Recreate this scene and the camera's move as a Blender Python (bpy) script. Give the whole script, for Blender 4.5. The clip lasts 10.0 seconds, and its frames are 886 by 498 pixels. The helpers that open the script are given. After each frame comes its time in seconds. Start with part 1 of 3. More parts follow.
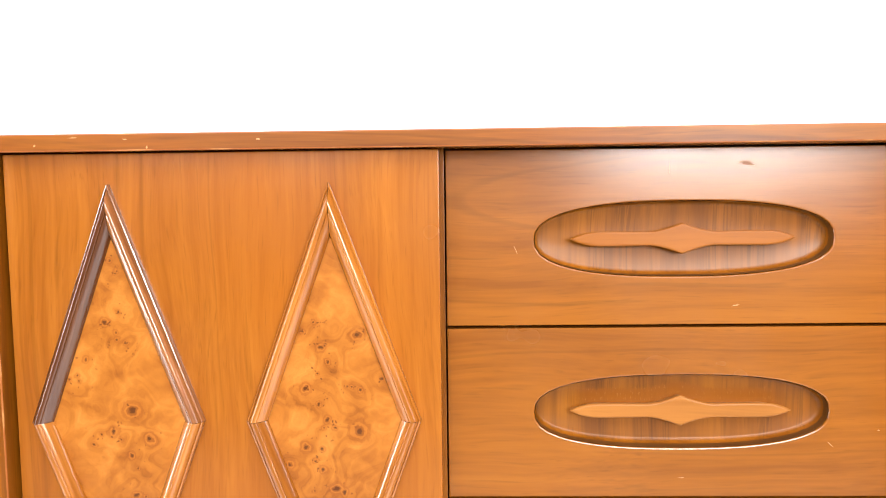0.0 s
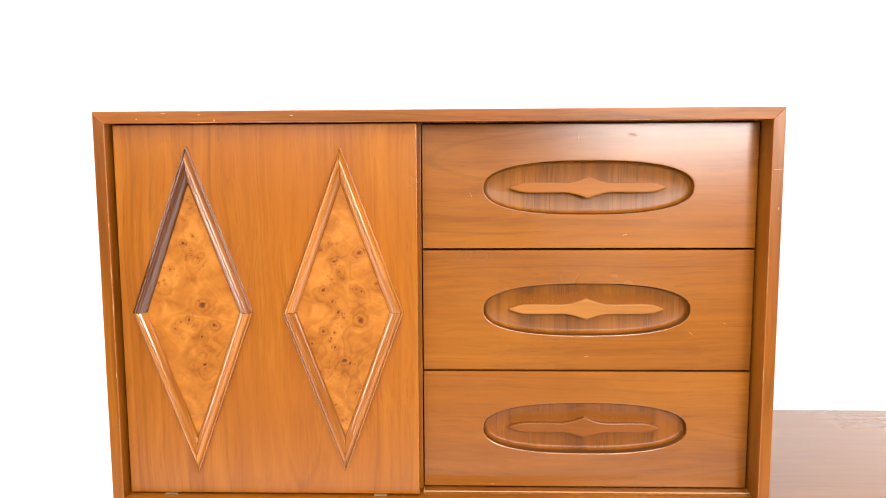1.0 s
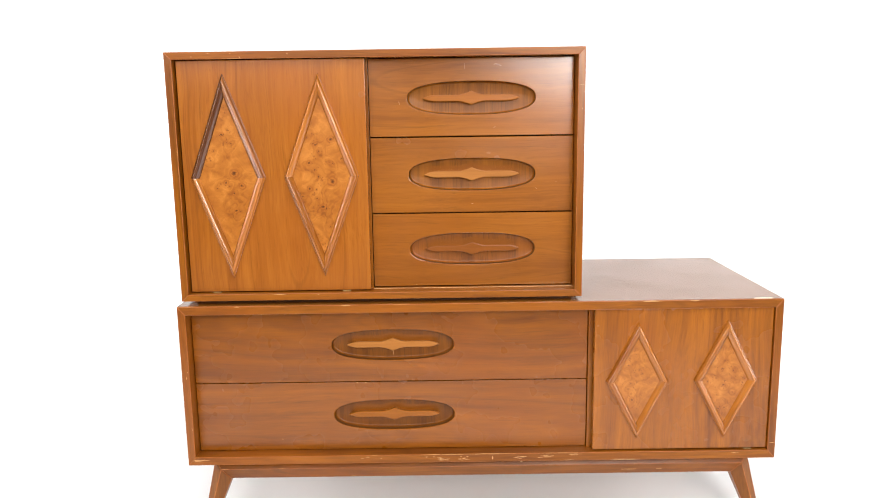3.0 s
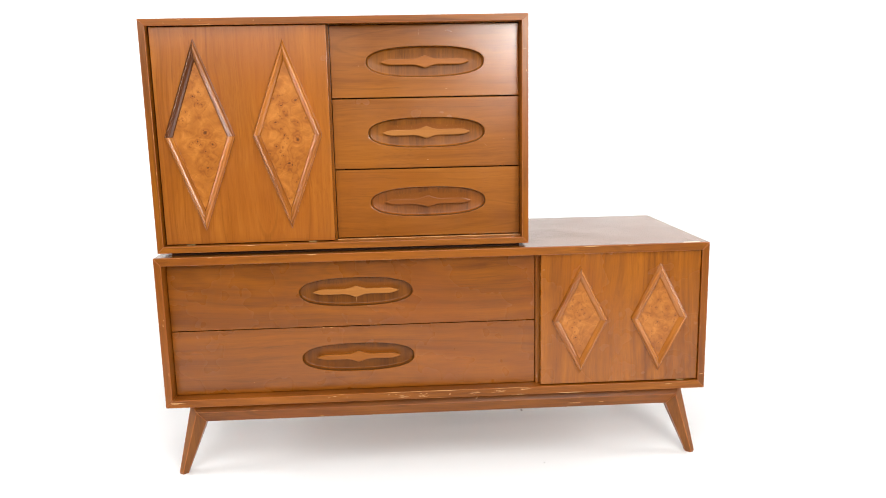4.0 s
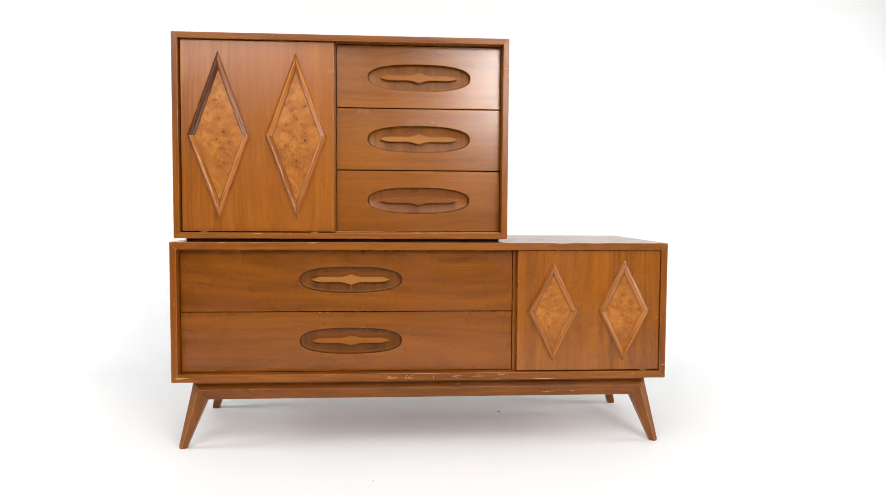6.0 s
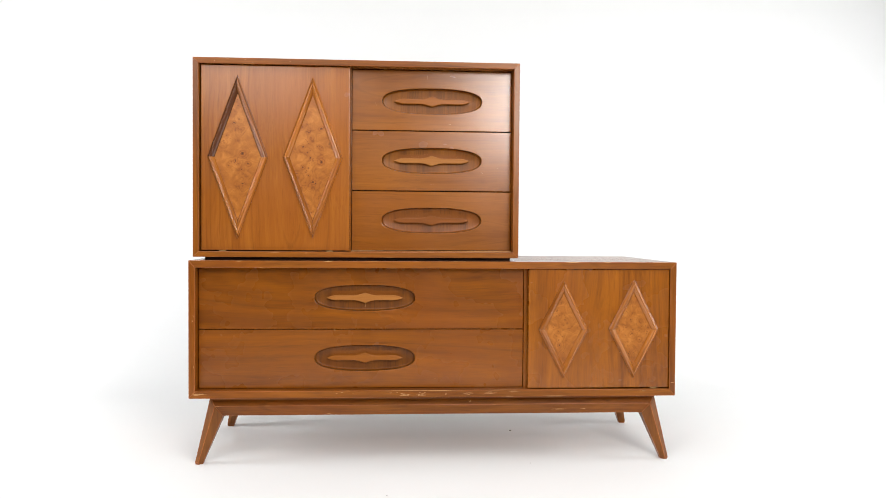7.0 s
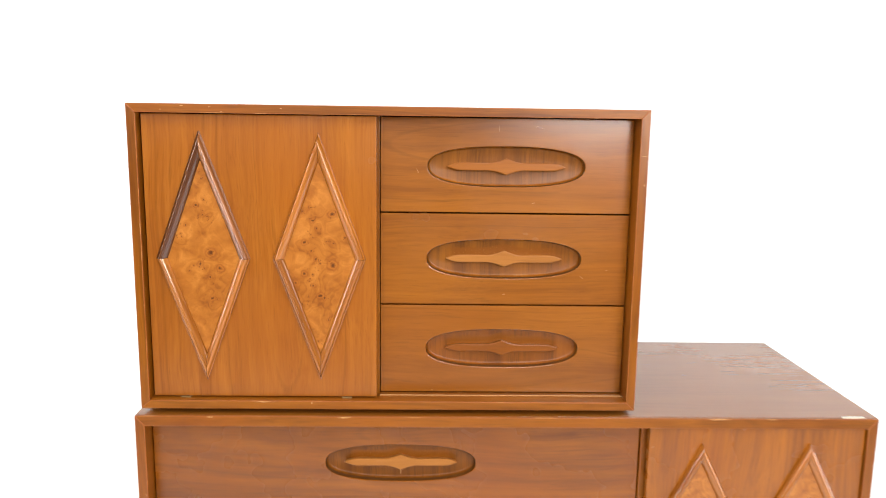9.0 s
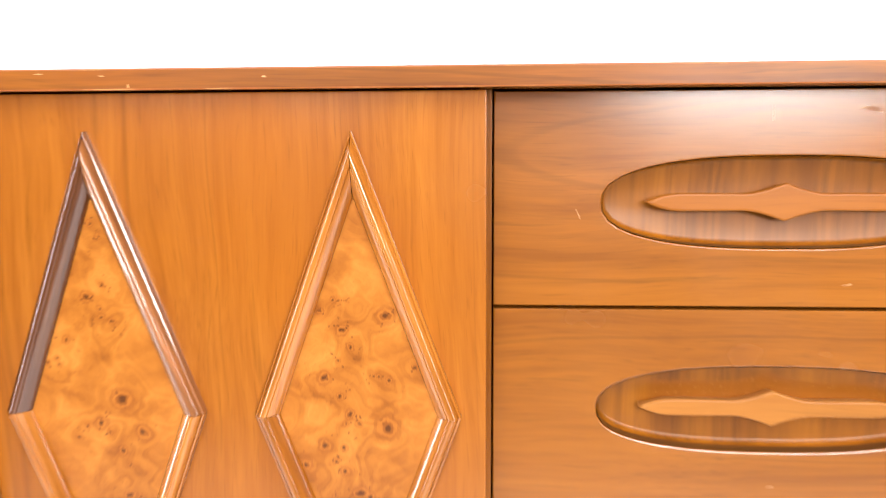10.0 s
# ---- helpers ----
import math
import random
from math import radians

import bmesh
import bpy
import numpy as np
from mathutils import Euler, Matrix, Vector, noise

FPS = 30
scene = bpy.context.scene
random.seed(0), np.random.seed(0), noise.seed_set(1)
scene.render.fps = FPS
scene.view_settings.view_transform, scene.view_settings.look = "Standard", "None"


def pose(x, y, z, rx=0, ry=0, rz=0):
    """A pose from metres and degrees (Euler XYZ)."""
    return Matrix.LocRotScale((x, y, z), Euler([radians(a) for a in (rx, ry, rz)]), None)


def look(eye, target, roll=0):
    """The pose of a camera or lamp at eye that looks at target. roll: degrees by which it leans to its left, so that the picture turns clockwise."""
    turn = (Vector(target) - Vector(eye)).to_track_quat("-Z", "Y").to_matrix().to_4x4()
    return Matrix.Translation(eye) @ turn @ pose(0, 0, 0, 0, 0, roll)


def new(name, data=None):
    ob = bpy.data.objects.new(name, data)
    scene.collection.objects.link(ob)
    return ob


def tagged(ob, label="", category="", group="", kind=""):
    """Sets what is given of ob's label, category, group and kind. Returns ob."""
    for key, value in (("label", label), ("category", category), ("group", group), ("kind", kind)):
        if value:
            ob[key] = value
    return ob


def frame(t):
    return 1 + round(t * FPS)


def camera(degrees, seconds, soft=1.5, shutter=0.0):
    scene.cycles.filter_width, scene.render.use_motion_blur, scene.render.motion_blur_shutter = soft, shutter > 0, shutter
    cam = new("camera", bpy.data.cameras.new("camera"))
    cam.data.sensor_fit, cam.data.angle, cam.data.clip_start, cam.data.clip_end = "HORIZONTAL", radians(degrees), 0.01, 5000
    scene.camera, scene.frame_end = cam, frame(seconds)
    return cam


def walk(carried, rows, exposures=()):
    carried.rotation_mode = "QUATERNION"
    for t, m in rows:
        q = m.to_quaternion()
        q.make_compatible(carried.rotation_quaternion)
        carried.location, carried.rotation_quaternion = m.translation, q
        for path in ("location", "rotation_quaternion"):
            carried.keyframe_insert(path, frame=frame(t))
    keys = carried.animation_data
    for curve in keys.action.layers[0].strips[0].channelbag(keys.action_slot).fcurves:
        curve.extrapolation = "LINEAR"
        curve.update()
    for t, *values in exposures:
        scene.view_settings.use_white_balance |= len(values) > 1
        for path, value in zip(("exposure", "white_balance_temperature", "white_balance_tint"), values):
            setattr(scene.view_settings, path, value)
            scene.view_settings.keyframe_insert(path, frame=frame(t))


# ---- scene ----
cam = camera(60.3, 10.0, 0.65, 0.2)
PATH = [
    (0, (0.511, -0.767, 1.198), (0.456, 1.226, 1.035), -0.7),
    (0.3, (0.5202, -0.8464, 1.1977), (0.4776, 1.1439, 1.0055), -0.3),
    (0.5, (0.533, -0.927, 1.194), (0.479, 1.061, 0.983), -0.1),
    (0.8, (0.551, -1.0442, 1.1877), (0.4874, 0.942, 0.962), -0.19),
    (1, (0.559, -1.115, 1.178), (0.498, 0.872, 0.954), -0.3),
    (1.3, (0.5568, -1.2249, 1.1538), (0.5174, 0.7608, 0.9186), -0.38),
    (1.5, (0.563, -1.321, 1.148), (0.531, 0.661, 0.876), -0.5),
    (2, (0.596, -1.512, 1.144), (0.586, 0.462, 0.824), -0.7),
    (2.3, (0.6314, -1.6231, 1.1326), (0.618, 0.3494, 0.8023), -0.64),
    (2.5, (0.661, -1.707, 1.127), (0.637, 0.264, 0.79), -0.7),
    (2.7, (0.6725, -1.7758, 1.1264), (0.6534, 0.1935, 0.7776), -0.73),
    (3.8, (0.6679, -2.0281, 1.0203), (0.7435, -0.0623, 0.6603), -1.15),
    (4, (0.676, -2.052, 1.017), (0.775, -0.088, 0.653), -1.2),
    (4.3, (0.6921, -2.0879, 0.9712), (0.8021, -0.1218, 0.6213), -1.27),
    (4.5, (0.695, -2.121, 0.943), (0.803, -0.153, 0.603), -1.2),
    (4.8, (0.6912, -2.172, 0.8947), (0.7948, -0.1984, 0.5879), -0.74),
    (5, (0.684, -2.206, 0.859), (0.789, -0.229, 0.58), -0.4),
    (5.5, (0.66, -2.283, 0.768), (0.803, -0.295, 0.601), 0.2),
    (5.7, (0.6507, -2.3015, 0.7641), (0.8063, -0.313, 0.6162), 0.35),
    (6.8, (0.626, -2.3751, 0.7378), (0.7566, -0.3802, 0.6814), 0.48),
    (7, (0.627, -2.376, 0.734), (0.754, -0.381, 0.684), 0.4),
    (7.5, (0.636, -2.306, 0.717), (0.756, -0.311, 0.639), 0.5),
    (7.7, (0.6462, -2.2307, 0.7767), (0.7691, -0.2388, 0.6443), 0.71),
    (8, (0.667, -2.124, 0.935), (0.793, -0.14, 0.723), 1.1),
    (8.3, (0.6542, -1.9887, 1.1055), (0.7835, -0.0103, 0.8426), 1.47),
    (8.5, (0.635, -1.885, 1.173), (0.742, 0.092, 0.889), 1.5),
    (8.7, (0.6194, -1.7337, 1.2026), (0.6919, 0.2394, 0.8837), 1.36),
    (9, (0.584, -1.482, 1.233), (0.629, 0.489, 0.897), 0.8),
    (9.3, (0.5592, -1.2124, 1.2028), (0.5527, 0.761, 0.8779), 0.47),
    (9.5, (0.544, -1.03, 1.212), (0.48, 0.944, 0.896), 0.6),
    (9.7, (0.5207, -0.8769, 1.2155), (0.4275, 1.0968, 0.9063), 0.66),
    (9.8, (0.5051, -0.7985, 1.2115), (0.4132, 1.1728, 0.8866), 0.61),
    (10, (0.488, -0.623, 1.209), (0.368, 1.347, 0.885), -0.4),
]
exposures = [(0.0, 0.46), (1.0, 0.32), (2.5, 0.08), (4.5, -0.22), (5.5, -0.38), (7.5, -0.42), (8.5, -0.24), (9.0, -0.02), (9.5, 0.26), (10.0, 0.50)]
walk(cam, [(t, look(eye, target, roll)) for t, eye, target, roll in PATH], exposures)

# ---- light ----
world = bpy.data.worlds.new("world")
world.use_nodes = True
scene.world = world
world.node_tree.nodes["Background"].inputs["Color"].default_value = (0.9, 0.95, 1.0, 1)
world.node_tree.nodes["Background"].inputs["Strength"].default_value = 0.05


def softbox(name, eye, target, width, height, watts, colour=(1, 1, 1)):
    lamp = bpy.data.lights.new(name, "AREA")
    lamp.shape, lamp.size, lamp.size_y = "RECTANGLE", width, height
    lamp.energy, lamp.color = watts, colour
    ob = new(name, lamp)
    ob.matrix_world = look(eye, target)
    return ob


softbox("softbox_key", (1.80, -3.1, 1.78), (1.0, 0.0, 1.15), 1.1, 0.95, 84, (1.0, 0.972, 0.93))
softbox("softbox_fill", (-0.50, -2.6, 2.05), (0.3, 0.0, 1.20), 1.5, 1.0, 30, (1.0, 0.972, 0.93))
softbox("softbox_overhead", (0.75, -1.75, 3.1), (0.75, -0.55, 0.3), 4.2, 1.8, 104, (0.975, 0.99, 1.0))
softbox("backdrop_light_one", (-2.3, 0.0, 0.98), (0.3, 0.9, 0.15), 0.9, 1.9, 70, (0.98, 0.99, 1.0))
softbox("backdrop_light_two", (3.8, 0.0, 0.98), (1.2, 0.9, 0.15), 0.9, 1.9, 60, (0.98, 0.99, 1.0))


# ---- materials ----
class Nodes:
    """A short hand for node trees."""

    def __init__(self, name, base=None):
        self.mat = base.copy() if base else bpy.data.materials.new(name)
        self.mat.name = name
        self.mat.use_nodes = True
        self.tree = self.mat.node_tree
        self.bsdf = self.tree.nodes["Principled BSDF"]

    def add(self, kind, **values):
        node = self.tree.nodes.new(kind)
        for key, value in values.items():
            setattr(node, key, value)
        return node

    def put(self, socket, value):
        if isinstance(value, bpy.types.NodeSocket):
            self.tree.links.new(value, socket)
        else:
            socket.default_value = value

    def math(self, op, a, b=0.0, c=0.0):
        node = self.add("ShaderNodeMath", operation=op)
        for i, v in enumerate((a, b, c)):
            self.put(node.inputs[i], v)
        return node.outputs[0]

    def vec(self, op, a, b=(0, 0, 0)):
        node = self.add("ShaderNodeVectorMath", operation=op)
        self.put(node.inputs[0], a)
        self.put(node.inputs[1], b)
        return node.outputs["Value" if op in ("DISTANCE", "LENGTH", "DOT_PRODUCT") else "Vector"]

    def noise(self, vector, scale=1.0, detail=3.0, rough=0.5, distortion=0.0, colour=False):
        node = self.add("ShaderNodeTexNoise")
        self.put(node.inputs["Vector"], vector)
        for key, value in (("Scale", scale), ("Detail", detail), ("Roughness", rough), ("Distortion", distortion)):
            node.inputs[key].default_value = value
        return node.outputs["Color" if colour else "Fac"]

    def ramp(self, fac, stops):
        node = self.add("ShaderNodeValToRGB")
        self.put(node.inputs[0], fac)
        while len(node.color_ramp.elements) < len(stops):
            node.color_ramp.elements.new(0.5)
        for element, (place, colour) in zip(node.color_ramp.elements, stops):
            element.position = place
            element.color = (*colour, 1) if isinstance(colour, tuple) else (colour, colour, colour, 1)
        return node.outputs[0]

    def step(self, value, low, high, out_low=0.0, out_high=1.0):
        node = self.add("ShaderNodeMapRange", interpolation_type="SMOOTHSTEP")
        for i, v in enumerate((value, low, high, out_low, out_high)):
            self.put(node.inputs[i], v)
        return node.outputs[0]

    def mix(self, fac, a, b, blend="MIX"):
        node = self.add("ShaderNodeMix", data_type="RGBA", blend_type=blend)
        self.put(node.inputs[0], fac)
        for socket, v in ((node.inputs[6], a), (node.inputs[7], b)):
            self.put(socket, (*v, 1) if isinstance(v, tuple) and len(v) == 3 else v)
        return node.outputs[2]

    def bump(self, height, strength, distance, normal=None):
        node = self.add("ShaderNodeBump")
        self.put(node.inputs["Height"], height)
        node.inputs["Strength"].default_value, node.inputs["Distance"].default_value = strength, distance
        if normal is not None:
            self.put(node.inputs["Normal"], normal)
        return node.outputs["Normal"]

    def place(self, spread=7.0):
        """Object coordinates in metres, moved by a random step for each object."""
        coords = self.add("ShaderNodeTexCoord").outputs["Object"]
        chance = self.add("ShaderNodeObjectInfo").outputs["Random"]
        step = self.vec("SCALE", (1.0, 0.37, 0.71))
        step.node.inputs["Scale"].default_value = 1.0
        self.put(step.node.inputs["Scale"], self.math("MULTIPLY", chance, spread))
        return self.vec("ADD", coords, step)


def wood(name, light, dark, axis, figure=1.0, gloss=0.24, contrast=1.0, red=(0.30, 0.072, 0.006), coat=0.15, clusters=False, shine=0.36, flatwise=False):
    """Lacquered veneer with its grain along an axis: flat-sawn arches, wavering streaks, short pores and a drift of colour."""
    n = Nodes(name)
    p = n.place()
    light, dark, red = [(c[0] * 0.95, c[1] * 0.965, c[2] * 0.65) for c in (light, dark, red)]

    def stretched(across, along):
        v = [across] * 3
        v[axis] = along
        return tuple(v)

    def sway(across, along, reach):
        """A sideways wander of the grain, in metres."""
        drift = n.vec("SUBTRACT", n.noise(n.vec("MULTIPLY", p, stretched(across, along)), 1.0, 2.0, 0.5, 0.0, True), (0.5, 0.5, 0.5))
        return n.vec("MULTIPLY", drift, stretched(reach, 0.0))

    wave = n.vec("ADD", sway(4.0, 2.2, 0.075 * figure), sway(26.0, 9.0, 0.0065 * figure))
    q = n.vec("ADD", p, wave)
    broad = n.noise(n.vec("MULTIPLY", q, stretched(15.0, 1.0)), 1.0, 2.0, 0.5)
    # flat-sawn arches: rings about a long axis that lies near the board's middle
    here = n.add("ShaderNodeTexCoord").outputs["Object"]
    chance = n.add("ShaderNodeObjectInfo").outputs["Random"]
    shift = n.vec("SCALE", stretched(0.16, 1.1))
    n.put(shift.node.inputs["Scale"], n.math("SUBTRACT", chance, 0.5))
    flat = n.vec("ADD", n.vec("ADD", here, shift), n.vec("MULTIPLY", wave, (0.45, 0.45, 0.45)))
    long_way = list(stretched(1.0, 0.10))
    long_way[2 if flatwise else 1] = 0.0
    round_about = n.vec("LENGTH", n.vec("MULTIPLY", flat, tuple(long_way)))

    def rings(count):
        ring = n.add("ShaderNodeCombineXYZ")
        n.put(ring.inputs[0], n.math("MULTIPLY", round_about, count))
        n.put(ring.inputs[1], n.math("MULTIPLY", broad, 0.7))
        return n.noise(ring.outputs[0], 1.0, 2.0, 0.55)

    arches, late = rings(62.0), rings(150.0)
    streak = n.noise(n.vec("MULTIPLY", q, stretched(100.0, 3.6)), 1.0, 3.0, 0.6)
    fine = n.noise(n.vec("MULTIPLY", q, stretched(270.0, 11.0)), 1.0, 2.0, 0.6)
    pores = n.noise(n.vec("MULTIPLY", q, stretched(430.0, 22.0)), 1.0, 1.0, 0.5)
    tone = n.math("ADD", n.math("MULTIPLY", broad, 0.30), n.math("MULTIPLY", streak, 0.24))
    tone = n.math("ADD", tone, n.math("ADD", n.math("MULTIPLY", fine, 0.16), n.math("MULTIPLY", streak if flatwise else arches, 0.30)))
    half = 0.115 / contrast
    colour = n.ramp(tone, [(max(0.5 - half, 0.0), dark), (min(0.5 + half, 1.0), light)])
    drift = n.noise(p, 3.1, 2.0, 0.5)
    colour = n.mix(n.step(drift, 0.42, 0.75, 0.0, 0.4), colour, red)
    deep = tuple(0.5 * c for c in dark)
    colour = n.mix(n.math("MULTIPLY", n.step(late, 0.57, 0.70), n.step(broad, 0.40, 0.62, 0.0 if flatwise else 0.26 * contrast, 0.0 if flatwise else 0.06)), colour, deep)
    lines = n.math("MULTIPLY", n.step(streak, 0.58, 0.74), 0.34 * contrast)
    if clusters:
        bunch = n.step(n.noise(n.vec("MULTIPLY", p, stretched(34.0, 4.0)), 1.0, 2.0, 0.5), 0.46, 0.60)
        thin = n.step(n.noise(n.vec("MULTIPLY", q, stretched(420.0, 7.0)), 1.0, 2.0, 0.5), 0.50, 0.60)
        lines = n.math("ADD", n.math("MULTIPLY", lines, 0.6), n.math("MULTIPLY", n.math("MULTIPLY", thin, bunch), 0.42))
    colour = n.mix(lines, colour, deep)
    colour = n.mix(n.math("MULTIPLY", n.step(pores, 0.58, 0.80), 0.0 if flatwise else 0.2 * contrast), colour, tuple(0.36 * c for c in dark))
    n.put(n.bsdf.inputs["Base Color"], colour)
    handling = n.noise(p, 6.0, 3.0, 0.6)
    n.put(n.bsdf.inputs["Roughness"], n.step(handling, 0.3, 0.75, gloss - 0.02, gloss + 0.05))
    relief = n.noise(n.vec("MULTIPLY", here, stretched(170.0, 8.0)), 1.0, 2.0, 0.6)
    n.put(n.bsdf.inputs["Normal"], n.bump(relief, 0.0 if flatwise else 0.06, 0.0004))
    n.bsdf.inputs["Specular IOR Level"].default_value = shine
    n.bsdf.inputs["Coat Weight"].default_value = coat
    n.bsdf.inputs["Coat Roughness"].default_value = 0.2
    return n.mat


def worn_edge(name, colour, bare):
    """Lacquered arrises, rubbed through to paler wood in patches."""
    n = Nodes(name)
    p = n.place()
    patch = n.step(n.noise(p, 22.0, 4.0, 0.65), 0.54, 0.70)
    n.put(n.bsdf.inputs["Base Color"], n.mix(patch, colour, bare))
    n.put(n.bsdf.inputs["Roughness"], n.step(patch, 0.0, 1.0, 0.48, 0.65))
    return n.mat


def burl(name, eyes, freckles=0.0):
    """Burl veneer: honey figure that flows round a scatter of eyes, each (x, z, radius) from the panel's middle, in millimetres; freckles strews more pips over it all."""
    n = Nodes(name)
    p = n.add("ShaderNodeTexCoord").outputs["Object"]
    shake = n.vec("SUBTRACT", n.noise(p, 110.0, 3.0, 0.6, 0.0, True), (0.5, 0.5, 0.5))
    q = n.vec("MULTIPLY", n.vec("ADD", p, n.vec("MULTIPLY", shake, (0.0080, 0.0, 0.0080))), (1.0, 0.0, 1.0))
    nearest = gap = None
    for x, z, radius in eyes:
        far = n.vec("DISTANCE", q, (0.001 * x, 0.0, 0.001 * z))
        d = n.math("DIVIDE", far, 0.00105 * radius)
        nearest = d if nearest is None else n.math("MINIMUM", nearest, d)
        gap = far if gap is None else n.math("SMOOTH_MIN", gap, far, 0.012)
    # a smooth hill field whose contours are the figure, heaped up round the eyes
    hills = n.noise(n.vec("MULTIPLY", p, (11.0, 1.0, 15.0)), 1.0, 2.0, 0.5, 1.2)
    heap = n.step(gap, 0.0, 0.030, 0.26, 0.0)
    field = n.math("ADD", hills, heap)
    contour = n.add("ShaderNodeCombineXYZ")
    n.put(contour.inputs[0], n.math("MULTIPLY", field, 10.0))
    n.put(contour.inputs[1], n.math("MULTIPLY", n.noise(p, 20.0, 2.0), 1.5))
    bands = n.noise(contour.outputs[0], 1.0, 3.0, 0.6)
    cloud = n.noise(n.vec("MULTIPLY", q, (22.0, 1.0, 30.0)), 1.0, 3.0, 0.5, 0.6)
    figure = n.math("ADD", n.math("MULTIPLY", bands, 0.42), n.math("MULTIPLY", cloud, 0.58))
    colour = n.ramp(figure, [(0.31, (0.16, 0.039, 0.003)), (0.415, (0.29, 0.086, 0.008)), (0.535, (0.40, 0.132, 0.016)), (0.685, (0.55, 0.205, 0.036))])
    mottle = n.noise(q, 420.0, 2.0, 0.6)
    colour = n.mix(n.step(mottle, 0.52, 0.72, 0.0, 0.22), colour, (0.26, 0.070, 0.006))
    # the eyes: a brown stain, a pale swirl inside a thin ring, and a dark heart
    wobble = n.math("ADD", nearest, n.math("MULTIPLY", n.math("SUBTRACT", n.noise(p, 160.0, 2.0, 0.5), 0.5), 0.5))
    colour = n.mix(n.step(wobble, 0.5, 1.6, 0.50, 0.0), colour, (0.25, 0.060, 0.004))
    colour = n.mix(n.step(n.math("ABSOLUTE", n.math("SUBTRACT", wobble, 0.66)), 0.05, 0.26, 0.42, 0.0), colour, (0.46, 0.155, 0.020))
    for place, wide, weight in ((1.05, 0.16, 0.20), (0.84, 0.10, 0.20), (0.46, 0.12, 0.40)):
        line = n.step(n.math("ABSOLUTE", n.math("SUBTRACT", wobble, place)), 0.2 * wide, wide, weight, 0.0)
        colour = n.mix(line, colour, (0.13, 0.028, 0.002))
    colour = n.mix(n.step(wobble, 0.18, 0.46, 0.85, 0.0), colour, (0.060, 0.013, 0.002))
    # pips: small dark buds strewn near the eyes
    cells = n.add("ShaderNodeTexVoronoi", feature="F1")
    n.put(cells.inputs["Vector"], q)
    cells.inputs["Scale"].default_value = 230.0
    pips = n.math("MULTIPLY", n.step(cells.outputs["Distance"], 0.16, 0.34, 1.0, 0.0), n.step(n.noise(p, 75.0, 2.0), 0.53, 0.57))
    colour = n.mix(n.math("MULTIPLY", pips, n.step(gap, 0.004, 0.022 + 0.05 * freckles, 0.8, 0.6 * freckles)), colour, (0.10, 0.020, 0.002))
    n.put(n.bsdf.inputs["Base Color"], colour)
    n.bsdf.inputs["Roughness"].default_value = 0.32
    n.bsdf.inputs["Specular IOR Level"].default_value = 0.46
    n.put(n.bsdf.inputs["Normal"], n.bump(figure, 0.1, 0.0005))
    n.bsdf.inputs["Coat Weight"].default_value = 0.15
    n.bsdf.inputs["Coat Roughness"].default_value = 0.22
    return n.mat


def plain(name, colour, rough=0.6, metal=0.0, wobble=0.12, scale=30.0, relief=0.0003):
    n = Nodes(name)
    p = n.place()
    tone = n.noise(p, scale, 4.0, 0.6)
    n.put(n.bsdf.inputs["Base Color"], n.mix(tone, tuple(c * (1 - wobble) for c in colour), tuple(min(1, c * (1 + wobble)) for c in colour)))
    n.put(n.bsdf.inputs["Roughness"], n.step(tone, 0.3, 0.7, rough - 0.06, rough + 0.06))
    n.bsdf.inputs["Metallic"].default_value = metal
    n.put(n.bsdf.inputs["Normal"], n.bump(tone, 0.3, relief))
    return n.mat


X, Y, Z = 0, 1, 2
door_wood = wood("door_veneer", (0.430, 0.138, 0.022), (0.275, 0.076, 0.011), Z, 1.0, 0.23, 1.0, (0.30, 0.074, 0.006), 0.0, False, 0.6)
drawer_wood = wood("drawer_veneer", (0.355, 0.113, 0.016), (0.228, 0.066, 0.009), X, 0.9, 0.23, 1.0, (0.27, 0.071, 0.006), 0.0, False, 0.7)
# lower veneers: redder brown, with the weaker low light darkened into the colour
low_door_wood = wood("brown_door_veneer", (0.380, 0.112, 0.007), (0.175, 0.045, 0.003), Z, 1.0, 0.26, 1.2, (0.27, 0.065, 0.004), 0.0, False, 0.54)
low_drawer_wood = wood("red_brown_drawer_veneer", (0.320, 0.090, 0.004), (0.160, 0.041, 0.002), X, 0.65, 0.27, 1.15, (0.25, 0.060, 0.003), 0.0, False, 0.54)
case_x = wood("case_wood_lengthwise", (0.32, 0.096, 0.007), (0.15, 0.038, 0.002), X, 0.5, 0.38, 1.3, (0.30, 0.072, 0.006), 0.05, False, 0.3)
top_wood = wood("polished_top_veneer", (0.28, 0.092, 0.018), (0.20, 0.061, 0.009), X, 0.5, 0.22, 0.6, (0.25, 0.072, 0.010), 0.0, False, 0.85, True)
case_z = wood("case_wood_upright", (0.32, 0.096, 0.007), (0.15, 0.038, 0.002), Z, 0.5, 0.30, 1.1, (0.30, 0.072, 0.006), 0.1)
edge_wood = worn_edge("rubbed_edge_wood", (0.30, 0.080, 0.008), (0.47, 0.19, 0.05))
leg_wood = wood("leg_wood", (0.29, 0.090, 0.007), (0.14, 0.040, 0.003), Z, 0.6, 0.32, 1.2, (0.22, 0.060, 0.005), 0.0, False, 0.4)
dish_wood = wood("dish_walnut", (0.33, 0.105, 0.010), (0.165, 0.046, 0.004), Z, 0.6, 0.36, 1.0, (0.29, 0.076, 0.005), 0.05, True, 0.28)


